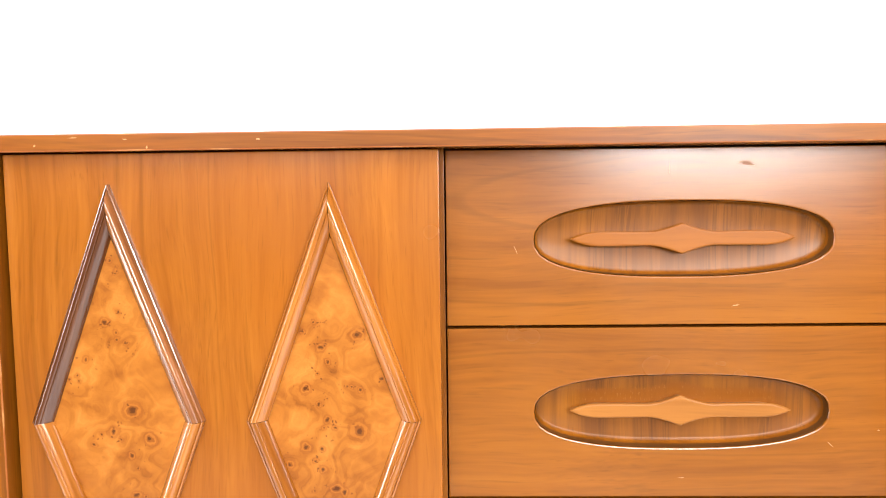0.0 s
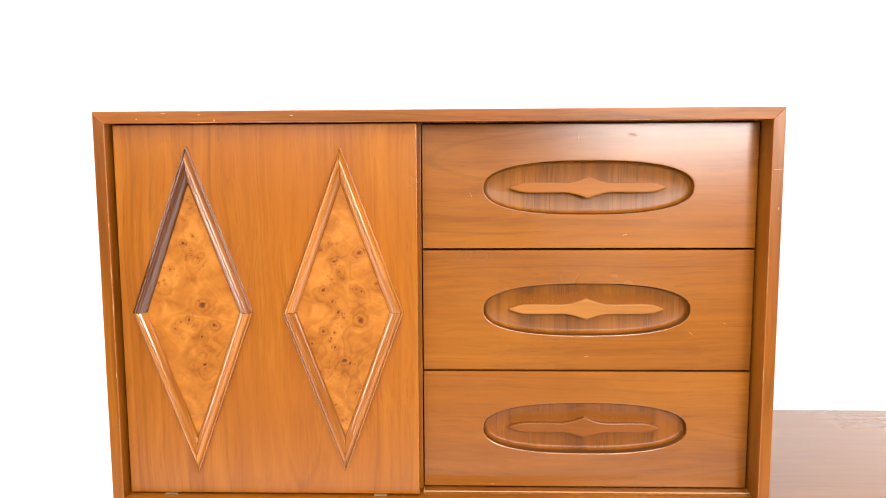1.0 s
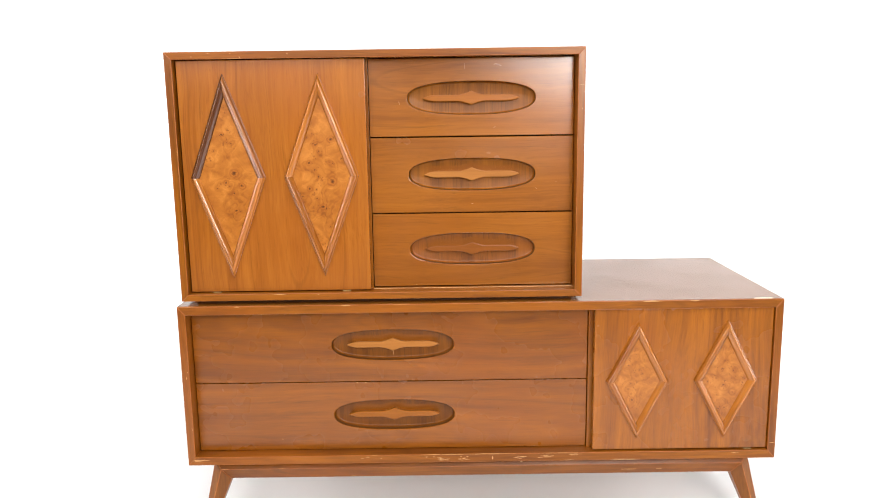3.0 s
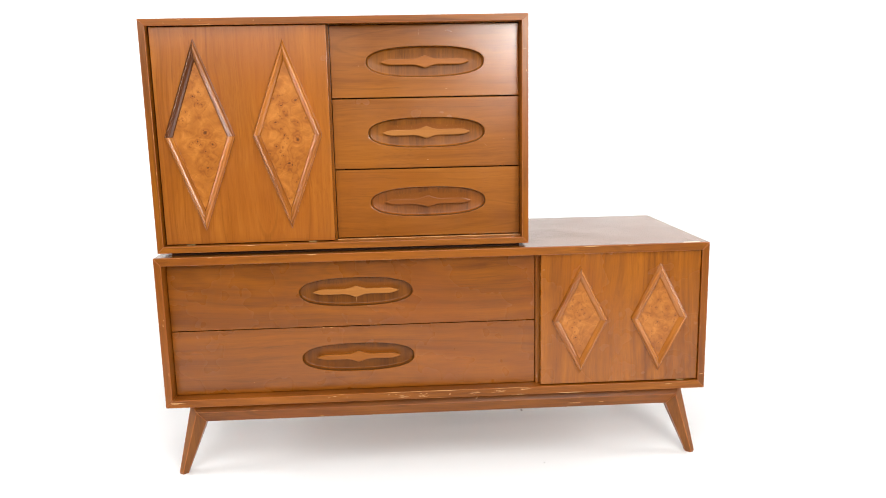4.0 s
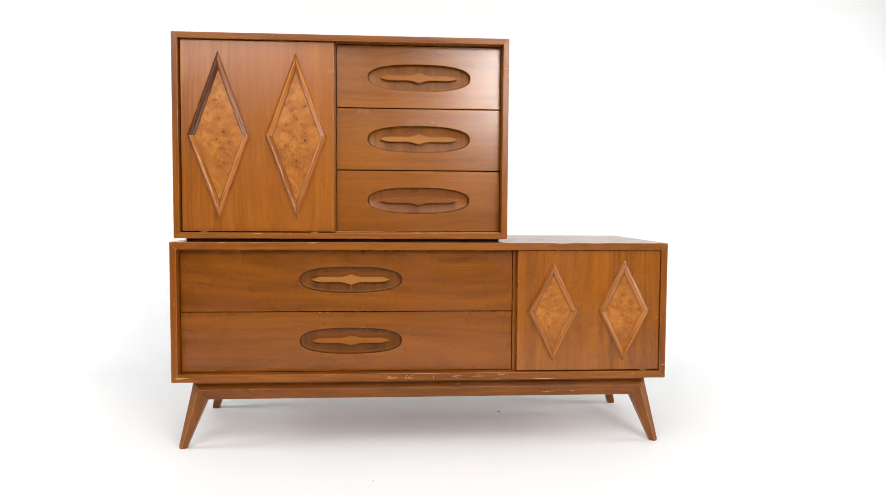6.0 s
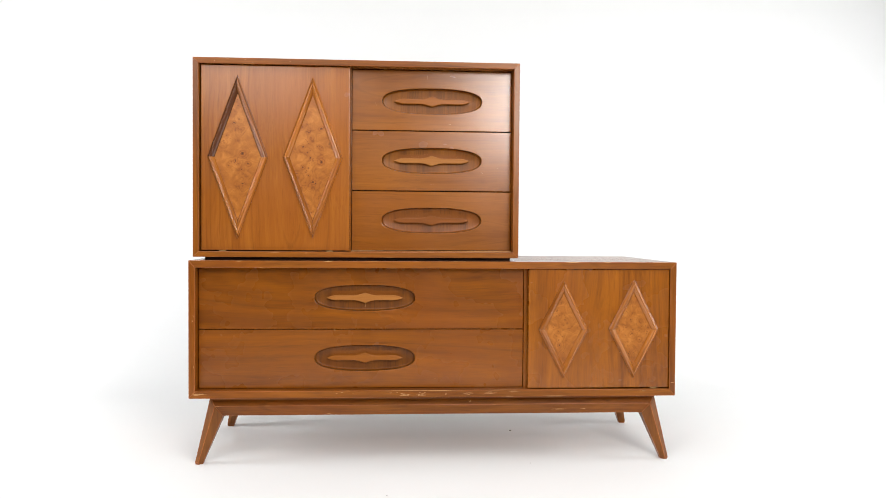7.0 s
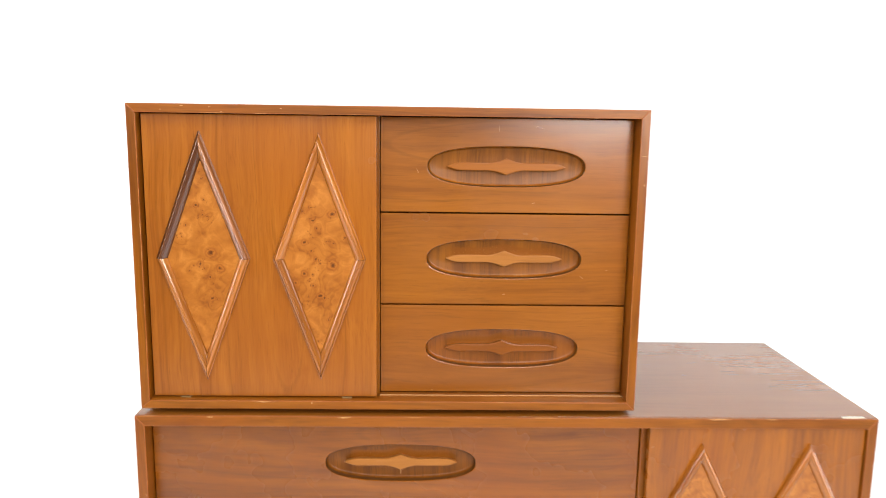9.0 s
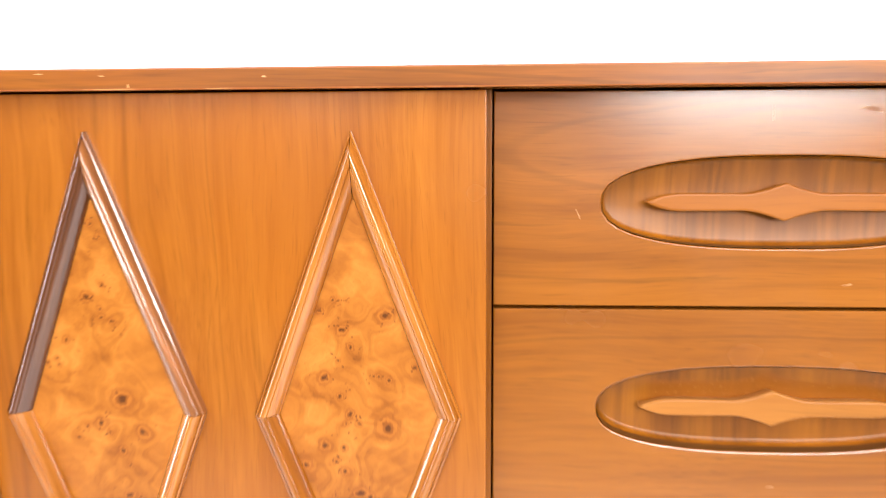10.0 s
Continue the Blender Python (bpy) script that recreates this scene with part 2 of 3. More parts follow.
red_dish_wood = wood("red_dish_walnut", (0.34, 0.100, 0.011), (0.18, 0.046, 0.004), Z, 0.6, 0.34, 1.0, (0.30, 0.066, 0.006), 0.05, True, 0.36)


def amber_band_dish(name, base):
    """The dish's walnut, with a ragged amber band and pale flecks along the upper side of the pull."""
    n = Nodes(name, base)
    old = n.bsdf.inputs["Base Color"].links[0].from_socket
    at = n.add("ShaderNodeTexCoord").outputs["Object"]
    axes = n.add("ShaderNodeSeparateXYZ")
    n.put(axes.inputs[0], at)
    across = n.math("ABSOLUTE", axes.outputs[0])
    ragged = n.noise(n.vec("MULTIPLY", at, (420.0, 1.0, 40.0)), 1.0, 3.0, 0.6)
    lift = n.math("ADD", axes.outputs[2], n.math("MULTIPLY", n.math("SUBTRACT", ragged, 0.5), 0.011))
    peak = n.step(across, 0.0, 0.04, 0.028, 0.021)
    inside = n.step(n.math("SUBTRACT", lift, peak), -0.002, 0.002, 1.0, 0.0)
    inside = n.math("MULTIPLY", inside, n.step(axes.outputs[2], 0.002, 0.005))
    inside = n.math("MULTIPLY", inside, n.step(across, 0.095, 0.118, 1.0, 0.0))
    colour = n.mix(n.math("MULTIPLY", inside, 0.8), old, (0.25, 0.072, 0.004))
    flecks = n.math("MULTIPLY", inside, n.step(n.noise(n.vec("MULTIPLY", at, (900.0, 1.0, 160.0)), 1.0, 2.0, 0.6), 0.62, 0.72, 0.0, 0.6))
    n.put(n.bsdf.inputs["Base Color"], n.mix(flecks, colour, (0.5, 0.24, 0.07)))
    return n.mat


# shaded copy of the dish walnut: the lower hollows' shadow darkens its colour
shaded_dish_wood = wood("deep_dish_walnut", (0.26, 0.078, 0.007), (0.125, 0.034, 0.003), Z, 0.6, 0.36, 1.0, (0.22, 0.056, 0.004), 0.05, True, 0.28)
amber_band_wood = amber_band_dish("finger_rubbed_dish_walnut", dish_wood)
shaded_amber_band_wood = amber_band_dish("finger_rubbed_deep_dish_walnut", shaded_dish_wood)
red_amber_band_wood = amber_band_dish("finger_rubbed_red_dish_walnut", red_dish_wood)
# rim wall: dark stain, with the hollow's edge shade added to its colour
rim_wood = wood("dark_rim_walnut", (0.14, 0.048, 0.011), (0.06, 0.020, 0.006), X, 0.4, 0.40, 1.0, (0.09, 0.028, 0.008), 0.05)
pull_wood = wood("pull_wood", (0.35, 0.110, 0.016), (0.24, 0.068, 0.008), X, 0.5, 0.36, 0.8, (0.30, 0.080, 0.008), 0.05, False, 0.3)
pale_pull_wood = wood("pale_pull_wood", (0.43, 0.165, 0.050), (0.31, 0.106, 0.028), X, 0.5, 0.42, 0.8, (0.42, 0.150, 0.045), 0.0, False, 0.22)
mould_wood = wood("moulding_wood", (0.54, 0.185, 0.042), (0.24, 0.068, 0.011), Z, 0.5, 0.17, 1.2, (0.3, 0.082, 0.010), 0.9)
dark_mould_wood = wood("dark_moulding_wood", (0.15, 0.048, 0.020), (0.05, 0.014, 0.008), Z, 0.5, 0.18, 1.2, (0.1, 0.03, 0.014), 1.0)
aged_mould_wood = wood("aged_moulding_wood", (0.40, 0.140, 0.060), (0.11, 0.034, 0.016), Z, 0.6, 0.20, 1.3, (0.16, 0.05, 0.022), 1.0)
for glossy in (mould_wood, dark_mould_wood, aged_mould_wood):
    glossy.node_tree.nodes["Principled BSDF"].inputs["Coat Roughness"].default_value = 0.09
brown_pull_wood = wood("brown_pull_wood", (0.29, 0.082, 0.011), (0.19, 0.050, 0.006), X, 0.5, 0.36, 0.8, (0.25, 0.062, 0.007), 0.05, False, 0.3)
bare_wood = plain("bare_pale_wood", (0.55, 0.29, 0.11), 0.6, 0.0, 0.3, 300.0)
inside_wood = plain("unfinished_inside_board", (0.06, 0.024, 0.01), 0.7)
brass = plain("dull_brass", (0.40, 0.27, 0.12), 0.5, 0.8)
white_paint = plain("white_backdrop_paint", (0.845, 0.85, 0.85), 0.75, 0.0, 0.012, 2.0, 0.0005)
# dark tones for the unseen room, to hold down bounce and reflections
room_paint = plain("grey_wall_paint", (0.17, 0.168, 0.165), 0.7, 0.0, 0.05, 2.0, 0.0005)
concrete = plain("grey_concrete", (0.13, 0.127, 0.122), 0.6, 0.0, 0.15, 6.0, 0.001)
paper = plain("cream_paper", (0.72, 0.64, 0.52), 0.7)
grit = plain("dark_grit", (0.05, 0.04, 0.03), 0.9)

# ---- mesh helpers ----
ORIGIN = {}


def thing(name, place, label, category, **more):
    ob = new(name)
    ob.empty_display_size = 0.1
    ob.location = place
    ORIGIN[ob.name] = Vector(place)
    return tagged(ob, label, category, **more)


def part(name, bm, material, parent, label="", smooth=False, turn=0.0, second=None):
    """Links a bmesh, built in world metres, as one mesh object under its thing or part; turn swings its own axes about y."""
    bmesh.ops.recalc_face_normals(bm, faces=bm.faces)
    low = Vector([min(v.co[i] for v in bm.verts) for i in range(3)])
    high = Vector([max(v.co[i] for v in bm.verts) for i in range(3)])
    centre = (low + high) / 2
    bmesh.ops.translate(bm, vec=-centre, verts=bm.verts)
    if turn:
        bmesh.ops.rotate(bm, matrix=Matrix.Rotation(-turn, 3, "Y"), verts=bm.verts)
    data = bpy.data.meshes.new(name)
    for face in bm.faces:
        face.smooth = smooth
    bm.to_mesh(data)
    bm.free()
    data.materials.append(material)
    if second is not None:
        data.materials.append(second)
    ob = new(name, data)
    ob.rotation_euler[1] = turn
    ORIGIN[ob.name] = centre
    if parent is not None:
        ob.parent = parent
        ob.location = centre - ORIGIN[parent.name]
    else:
        ob.location = centre
    if label:
        ob["label"] = label
    return ob


def soften(bm, width=0.001, angle=30, segments=2, slot=-1):
    edges = [e for e in bm.edges if len(e.link_faces) == 2 and e.calc_face_angle(0) > radians(angle)]
    bmesh.ops.bevel(bm, geom=edges, offset=width, segments=segments, profile=0.6, affect="EDGES", clamp_overlap=True, material=slot)
    return bm


def solid(rings, cap=True):
    """A closed solid through rings of equal length."""
    bm = bmesh.new()
    rows = [[bm.verts.new(c) for c in ring] for ring in rings]
    count = len(rows[0])
    for a, b in zip(rows, rows[1:]):
        for i in range(count):
            j = (i + 1) % count
            bm.faces.new((a[i], a[j], b[j], b[i]))
    if cap:
        bm.faces.new(rows[0][::-1])
        bm.faces.new(rows[-1])
    bmesh.ops.recalc_face_normals(bm, faces=bm.faces)
    return bm


def box(x0, x1, y0, y1, z0, z1, width=0.001):
    bm = solid([[(x0, y, z0), (x1, y, z0), (x1, y, z1), (x0, y, z1)] for y in (y0, y1)])
    return soften(bm, width) if width else bm


def prism(outline, y0, y1, width=0.0008, slot=-1):
    """An outline of (x, z), carried from y0 to y1."""
    bm = solid([[(x, y, z) for x, z in outline] for y in (y0, y1)])
    return soften(bm, width, slot=slot) if width else bm


# ---- the studio: a white sweep and the plain room round it ----
def sweep():
    """Floor and wall in one sheet, joined by a wide cove."""
    wall, radius = 1.85, 0.8
    line = [(-1.55, 0.0), (-0.4, 0.0), (0.0, 0.0), (wall - radius, 0.0)]
    for i in range(1, 17):
        a = radians(90 * i / 16)
        line.append((wall - radius + radius * math.sin(a), radius - radius * math.cos(a)))
    line.append((wall, 3.4))
    back = [(y + 0.08, z) if z > 0.5 else (y, z - 0.08) for y, z in line]
    bm = bmesh.new()
    rows = [[bm.verts.new((x, y, z)) for y, z in line + back[::-1]] for x in (-4.2, 5.7)]
    count = len(rows[0])
    for i in range(count):
        j = (i + 1) % count
        bm.faces.new((rows[0][i], rows[0][j], rows[1][j], rows[1][i]))
    bm.faces.new(rows[0][::-1])
    bm.faces.new(rows[1])
    return bm


ob = part("backdrop", sweep(), white_paint, None, smooth=True)
tagged(ob, "seamless white studio backdrop curving from floor into wall", "backdrop", kind="structure")
ob.data.set_sharp_from_angle(angle=radians(40))
# unseen shell added to close the room, dark so the lacquer reflects little
for name, size in (("wall_left", (-4.3, -4.2, -5.7, 2.0, -0.1, 3.5)), ("wall_right", (5.7, 5.8, -5.7, 2.0, -0.1, 3.5)),
                   ("wall_front", (-4.3, 5.8, -5.8, -5.7, -0.1, 3.5)), ("ceiling", (-4.3, 5.8, -5.8, 2.0, 3.4, 3.5))):
    tagged(part(name, box(*size, width=0), room_paint, None), "unseen plain dark grey studio " + name.split("_")[0], name.split("_")[0], kind="structure")
# unseen dark floor added past the sweep, to dim what the low fronts reflect
tagged(part("floor", box(-4.3, 5.8, -5.8, -1.55, -0.1, -0.004, 0), concrete, None), "unseen dark concrete floor added in front of the backdrop", "floor", kind="structure")


# ---- parts that both cabinets share ----
def frame_boards(parent, x0, x1, z0, z1, t, depth, lid):
    """The case: four boards mitred at the corners, and a back."""
    part("top_board", prism([(x0, z1), (x1, z1), (x1 - t, z1 - lid), (x0 + t, z1 - lid)], 0.007, depth), top_wood, parent)
    part("front_edge", prism([(x0, z1), (x1, z1), (x1 - t, z1 - lid), (x0 + t, z1 - lid)], 0, 0.0068, 0.0013, 1), case_x, parent, "solid wood lipping along the top board", second=edge_wood)
    part("bottom_board", prism([(x0, z0), (x1, z0), (x1 - t, z0 + lid), (x0 + t, z0 + lid)], 0, depth, 0.0013, 1), case_x, parent, second=edge_wood)
    part("side_panel", prism([(x0, z0), (x0, z1), (x0 + t, z1 - lid), (x0 + t, z0 + lid)], 0, depth, 0.0013, 1), case_z, parent, second=edge_wood)
    part("side_panel", prism([(x1, z0), (x1, z1), (x1 - t, z1 - lid), (x1 - t, z0 + lid)], 0, depth, 0.0013, 1), case_z, parent, second=edge_wood)
    part("back_panel", box(x0 + t, x1 - t, depth - 0.012, depth - 0.004, z0 + t, z1 - t, 0), inside_wood, parent)


OVAL = (0.159, 0.0412, 2.5)


def oval(cx, cz, shrink, angles, y):
    a, b, n = OVAL
    ring = []
    for t in angles:
        c, s = math.cos(t), math.sin(t)
        k = (abs(c / (a - shrink)) ** n + abs(s / (b - shrink)) ** n) ** (-1 / n)
        ring.append((cx + k * c, y, cz + k * s))
    return ring


def pull_outline(cx, cz, y, grow):
    """A long leaf with a pointed swelling at its middle."""
    half, top = [], 44
    for i in range(top + 1):
        u = 1 - i / top
        u = 1 - (1 - u) ** 1.5
        h = 0.0069 + 0.0011 * math.sin(min(u / 0.75, 1) * math.pi / 2) + 0.0101 * max(0.0, 1 - u / 0.30) ** 1.55
        if u > 0.72:
            h *= max(0.0, 1 - ((u - 0.72) / 0.28) ** 2.3)
        half.append((u * 0.1195, h))
    right = [(x * (1 + grow / 0.1195), max(h + grow, 0.25 * h)) for x, h in half]
    upper = right + [(-x, h) for x, h in right[-2::-1]]
    lower = [(x, -h) for x, h in upper[-2:0:-1]]
    return [(cx + x, y, cz + z) for x, z in upper + lower]


def drawer(parent, x0, x1, z0, z1, yf, cx, cz, pale, dish, veneer):
    """A drawer front with a sunk oval dish and a carved pull in it."""
    corners = [math.atan2(z - cz, x - cx) for x, z in ((x1, z1), (x0, z1), (x0, z0), (x1, z0))]
    angles = sorted([2 * math.pi * i / 120 - math.pi for i in range(120)] + corners)

    def edge(inset, y):
        ring = []
        for t in angles:
            c, s = math.cos(t), math.sin(t)
            k = min(((x1 - inset if c > 0 else x0 + inset) - cx) / c if abs(c) > 1e-6 else 9,
                    ((z1 - inset if s > 0 else z0 + inset) - cz) / s if abs(s) > 1e-6 else 9)
            ring.append((cx + k * c, y, cz + k * s))
        return ring

    bm = solid([oval(cx, cz, 0.0012, angles, yf + 0.026), oval(cx, cz, 0.0008, angles, yf + 0.0012), oval(cx, cz, 0.0002, angles, yf + 0.0003),
                oval(cx, cz, -0.0008, angles, yf), edge(0.0007, yf), edge(0.0, yf + 0.0007), edge(0.0, yf + 0.026)], cap=False)
    rows = [v for v in bm.verts]
    count = len(angles)
    first, last = rows[:count], rows[-count:]
    for i in range(count):
        j = (i + 1) % count
        bm.faces.new((last[i], last[j], first[j], first[i]))
    body = part("drawer", bm, veneer, parent)
    # the dish: a short upright wall, a cove and a flat floor
    deep = 0.0185
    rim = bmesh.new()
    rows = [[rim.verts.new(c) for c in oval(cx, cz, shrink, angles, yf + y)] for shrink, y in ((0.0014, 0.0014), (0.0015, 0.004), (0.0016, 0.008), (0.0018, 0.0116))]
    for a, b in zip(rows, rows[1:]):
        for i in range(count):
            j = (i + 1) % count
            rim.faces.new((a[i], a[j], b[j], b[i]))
    part("recess_rim", rim, rim_wood, body, "dark-stained upright wall of the hollow, with edge shade in its colour", True)
    rings = [oval(cx, cz, 0.0018, angles, yf + 0.0115)]
    for i in range(1, 6):
        a = radians(90 * i / 5)
        rings.append(oval(cx, cz, 0.0018 + 0.0050 * (1 - math.cos(a)), angles, yf + 0.0115 + (deep - 0.0115) * math.sin(a)))
    rings.append(oval(cx, cz, 0.03, angles, yf + deep + 0.0003))
    bm = bmesh.new()
    rows = [[bm.verts.new(c) for c in ring] for ring in rings]
    for a, b in zip(rows, rows[1:]):
        for i in range(count):
            j = (i + 1) % count
            bm.faces.new((a[i], a[j], b[j], b[i]))
    bm.faces.new(rows[-1])
    part("recess_dish", bm, dish, body, "dark walnut oval hollow with upright grain", True)
    # the pull: its face a little below the drawer's, its flanks undercut
    rings = [pull_outline(cx, cz, yf + deep + 0.001, -0.003), pull_outline(cx, cz, yf + 0.0062, -0.0004),
             pull_outline(cx, cz, yf + 0.0048, 0.0), pull_outline(cx, cz, yf + 0.0034, -0.0008), pull_outline(cx, cz, yf + 0.0030, -0.0022)]
    part("pull", solid(rings), pale_pull_wood if pale else brown_pull_wood if dish is red_amber_band_wood else pull_wood, body, "pale carved leaf-shaped pull" if pale else "brown carved leaf-shaped pull")
    return body


def diamond(parent, cx, cz, a, b, yf, eyes, odd=False, freckles=0.0):
    """A lozenge of four mitred mouldings round a burl panel, on a door whose face is at yf."""
    k = math.hypot(a, b) / (a * b)
    profile = [(0.0, 0.0), (0.0, 0.0046), (0.0009, 0.0062), (0.0021, 0.0068), (0.0028, 0.0062), (0.0036, 0.0086), (0.0050, 0.0108), (0.0066, 0.0120), (0.0084, 0.0124),
               (0.0100, 0.0120), (0.0109, 0.0112), (0.0113, 0.0103), (0.0118, 0.0105), (0.0134, 0.0098), (0.0150, 0.0087), (0.0168, 0.0071), (0.0184, 0.0054), (0.0198, 0.0038), (0.0204, 0.0024), (0.0204, 0.0)]
    for n, (sx, sz) in enumerate(((-1, 1), (1, 1), (1, -1), (-1, -1))):
        ends = []
        for end in (0, 1):
            ring = []
            for u, h in profile:
                s = 1 - u * k
                x, z = (s * a * sx, 0.00025 * sz) if end == 0 else (0.00025 * sx, min(s * b, b - 0.0028) * sz)
                ring.append((cx + x, yf - 1.12 * h, cz + z))
            ends.append(ring)
        dark, aged = odd and n == 0, odd and n == 1
        strip = part("moulding", solid(ends), dark_mould_wood if dark else aged_mould_wood if aged else mould_wood, parent,
                     "darker stained moulding strip" if dark else "moulding strip with dark worn patches" if aged else "", True, math.atan2(-a * sx, b * sz))
        strip.data.set_sharp_from_angle(angle=radians(38))
    s = 1 - 0.0200 * k
    outline = [(cx + s * a, cz), (cx, cz + s * b), (cx - s * a, cz), (cx, cz - s * b)]
    part("burl_panel", prism(outline, yf - 0.0015, yf + 0.001, 0), burl("burl_veneer", eyes, freckles), parent, "honey-coloured burl veneer lozenge")


# ---- the upper chest ----
chest = thing("chest", (0.515, 0.22, 0.6455), "medium brown walnut chest with burl diamonds, stacked on the dresser", "chest of drawers")
UX0, UX1, UZ0, UZ1, T = 0.0110, 1.0155, 0.6465, 1.2555, 0.0175
frame_boards(chest, UX0, UX1, UZ0, UZ1, T, 0.44, T)
part("plinth", box(UX0 + 0.03, UX1 - 0.022, 0.03, 0.42, 0.636, 0.6475, 0), inside_wood, chest, "dark recessed plinth")
part("partition", box(0.479, 0.4905, 0.046, 0.42, UZ0 + T, UZ1 - T, 0.0006), case_z, chest)
UF = 0.047
for z0, z1, cz in ((1.0480, 1.2360, 1.1400), (0.8578, 1.0446, 0.9525), (0.6688, 0.8545, 0.7635)):
    drawer(chest, 0.4922, UX1 - T - 0.0015, z0, z1, UF, 0.7440, cz, cz == 0.9525, {1.1400: dish_wood, 0.9525: amber_band_wood}.get(cz, red_amber_band_wood), drawer_wood)
rail = soften(box(0.4915, UX1 - T - 0.0005, 0.030, 0.0465, UZ0 + T - 0.001, UZ0 + T + 0.0034, 0), 0.0012, slot=1)
part("drawer_rail", rail, case_x, chest, "thin rail under the bottom drawer with a rubbed pale edge", second=bare_wood)
UD = 0.018
door = part("door", box(UX0 + T + 0.0040, 0.4858, UD, UD + 0.017, UZ0 + T + 0.0035, UZ1 - T - 0.0015, 0.001), door_wood, chest, "closed door with two tall diamonds")
diamond(door, 0.1435, 0.9543, 0.0920, 0.2530, UD, [(14, 11, 10), (-7, -12, 6), (32, -20, 7), (-20, -15, 3), (-28, -26, 3), (0, -21, 2.5), (11, -38, 4), (18, -52, 2), (15, -82, 5), (24, -83, 3),
        (-11, 106, 5), (3, 117, 2.5), (0, 95, 3), (1, 88, 3), (10, 83, 2.5), (-33, 66, 4), (-44, 49, 3), (-41, 43, 3), (-53, 45, 3), (-3, 171, 3), (4, 160, 3), (1, 158, 2)], True)
diamond(door, 0.3727, 0.9545, 0.0920, 0.2520, UD, [(26, 90, 8), (-13, 77, 5), (-6, 62, 3), (-30, 33, 6), (-20, 105, 2.5), (-31, 94, 2.5), (19, 36, 2.5), (28, 32, 3), (52, 44, 3), (-17, 49, 2),
        (26, -12, 11), (-16, 16, 3), (-8, 0, 4), (0, -9, 3), (-12, -9, 3), (-31, -30, 6), (-13, -32, 3), (-22, -44, 3), (-13, -54, 4.5), (-48, -48, 5), (1, -75, 7), (9, -79, 5), (-23, -78, 2),
        (-36, -92, 4), (16, -125, 4), (-15, -144, 2.5), (2, -167, 2.5), (-4, -170, 2)])
for x in (0.097, 0.425):
    part("hinge", box(x - 0.010, x + 0.010, UD - 0.002, UD + 0.012, UZ0 + T + 0.0002, UZ0 + T + 0.0026, 0.0003), brass, door, "small brass hinge leaf")

# ---- the lower dresser ----
dresser = thing("dresser", (0.762, 0.245, 0.0), "long medium brown walnut dresser on splayed legs", "dresser")
W, LZ0, LZ1, DEEP, BASE = 1.524, 0.2125, 0.636, 0.545, 0.520
LID = 0.022
frame_boards(dresser, -0.003, W, LZ0, LZ1, 0.0195, DEEP, LID)
part("partition", box(1.0395, 1.0540, 0.030, 0.47, LZ0 + LID, LZ1 - LID, 0.0006), case_z, dresser)
LF = 0.038
for z0, z1, cz in ((0.4218, 0.6118, 0.5190), (0.2360, 0.4193, 0.3295)):
    drawer(dresser, 0.0185, 1.0380, z0, z1, LF, 0.5345, cz, cz == 0.5190, shaded_amber_band_wood, low_drawer_wood)
LD = 0.008
low_door = part("door", box(1.0510, W - 0.0210, LD, LD + 0.017, LZ0 + LID + 0.0035, LZ1 - LID - 0.0015, 0.001), low_door_wood, dresser, "closed door with two short diamonds")
diamond(low_door, 1.1620, 0.4235, 0.0800, 0.1575, LD, [(-23, 42, 2.88), (5, 30, 3.6), (12, 20, 2.7), (-2, 14, 2.7), (-17, -6, 2.7), (-23, -22, 2.7), (-12, -50, 5.4), (-20, 60, 3.15), (-14, -34, 2.25)], False, 0.8)
diamond(low_door, 1.3875, 0.4240, 0.0803, 0.1585, LD, [(22, 24, 2.88), (-3, -14, 4.95), (20, -34, 2.7), (9.5, -63, 2.7), (-15, -78, 4.5), (48, 4, 3.6), (45, -8, 2.25),
        (10, 88, 3.6), (-45, -4, 3.15), (-22, 4, 2.25), (-8, 30, 2.25)], False, 0.8)
part("hinge", box(1.445, 1.465, LD - 0.002, LD + 0.012, LZ0 + LID + 0.0002, LZ0 + LID + 0.003, 0.0004), brass, low_door, "small brass hinge leaf")


SET_BACK = 0.022


def leg(mirror_x, mirror_y):
    """A splayed tapering leg with a ridge down its face, mitred into the apron."""
    def station(outer, inner, front, ridge, back):
        (ox, oz), (ix, iz) = outer, inner
        mx, mz = ox * 0.55 + ix * 0.45, oz * 0.55 + iz * 0.45
        return [(ox, front, oz), (mx, ridge, mz), (ix, front + 0.004, iz), (ix, back, iz), (ox, back, oz)]
    rings = [station((0.049, 0.2055), (0.087, 0.1450), 0.036, 0.021, 0.085), station((0.0475, 0.197), (0.0845, 0.136), 0.034, 0.0195, 0.083),
             station((0.0085, 0.008), (0.0335, 0.007), 0.010, 0.004, 0.036), station((0.0095, 0.0), (0.0315, 0.0), 0.012, 0.007, 0.034)]
    if not mirror_y:
        rings = [[(x, y + SET_BACK, z) for x, y, z in ring] for ring in rings]
    if mirror_x:
        rings = [[(W - x, y, z) for x, y, z in ring] for ring in rings]
    if mirror_y:
        rings = [[(x, BASE + 0.008 - y, z) for x, y, z in ring] for ring in rings]
    return soften(solid(rings), 0.0015, 20, 2, 1)


for mirror_x in (False, True):
    for mirror_y in (False, True):
        part("leg", leg(mirror_x, mirror_y), leg_wood, dresser, second=edge_wood)


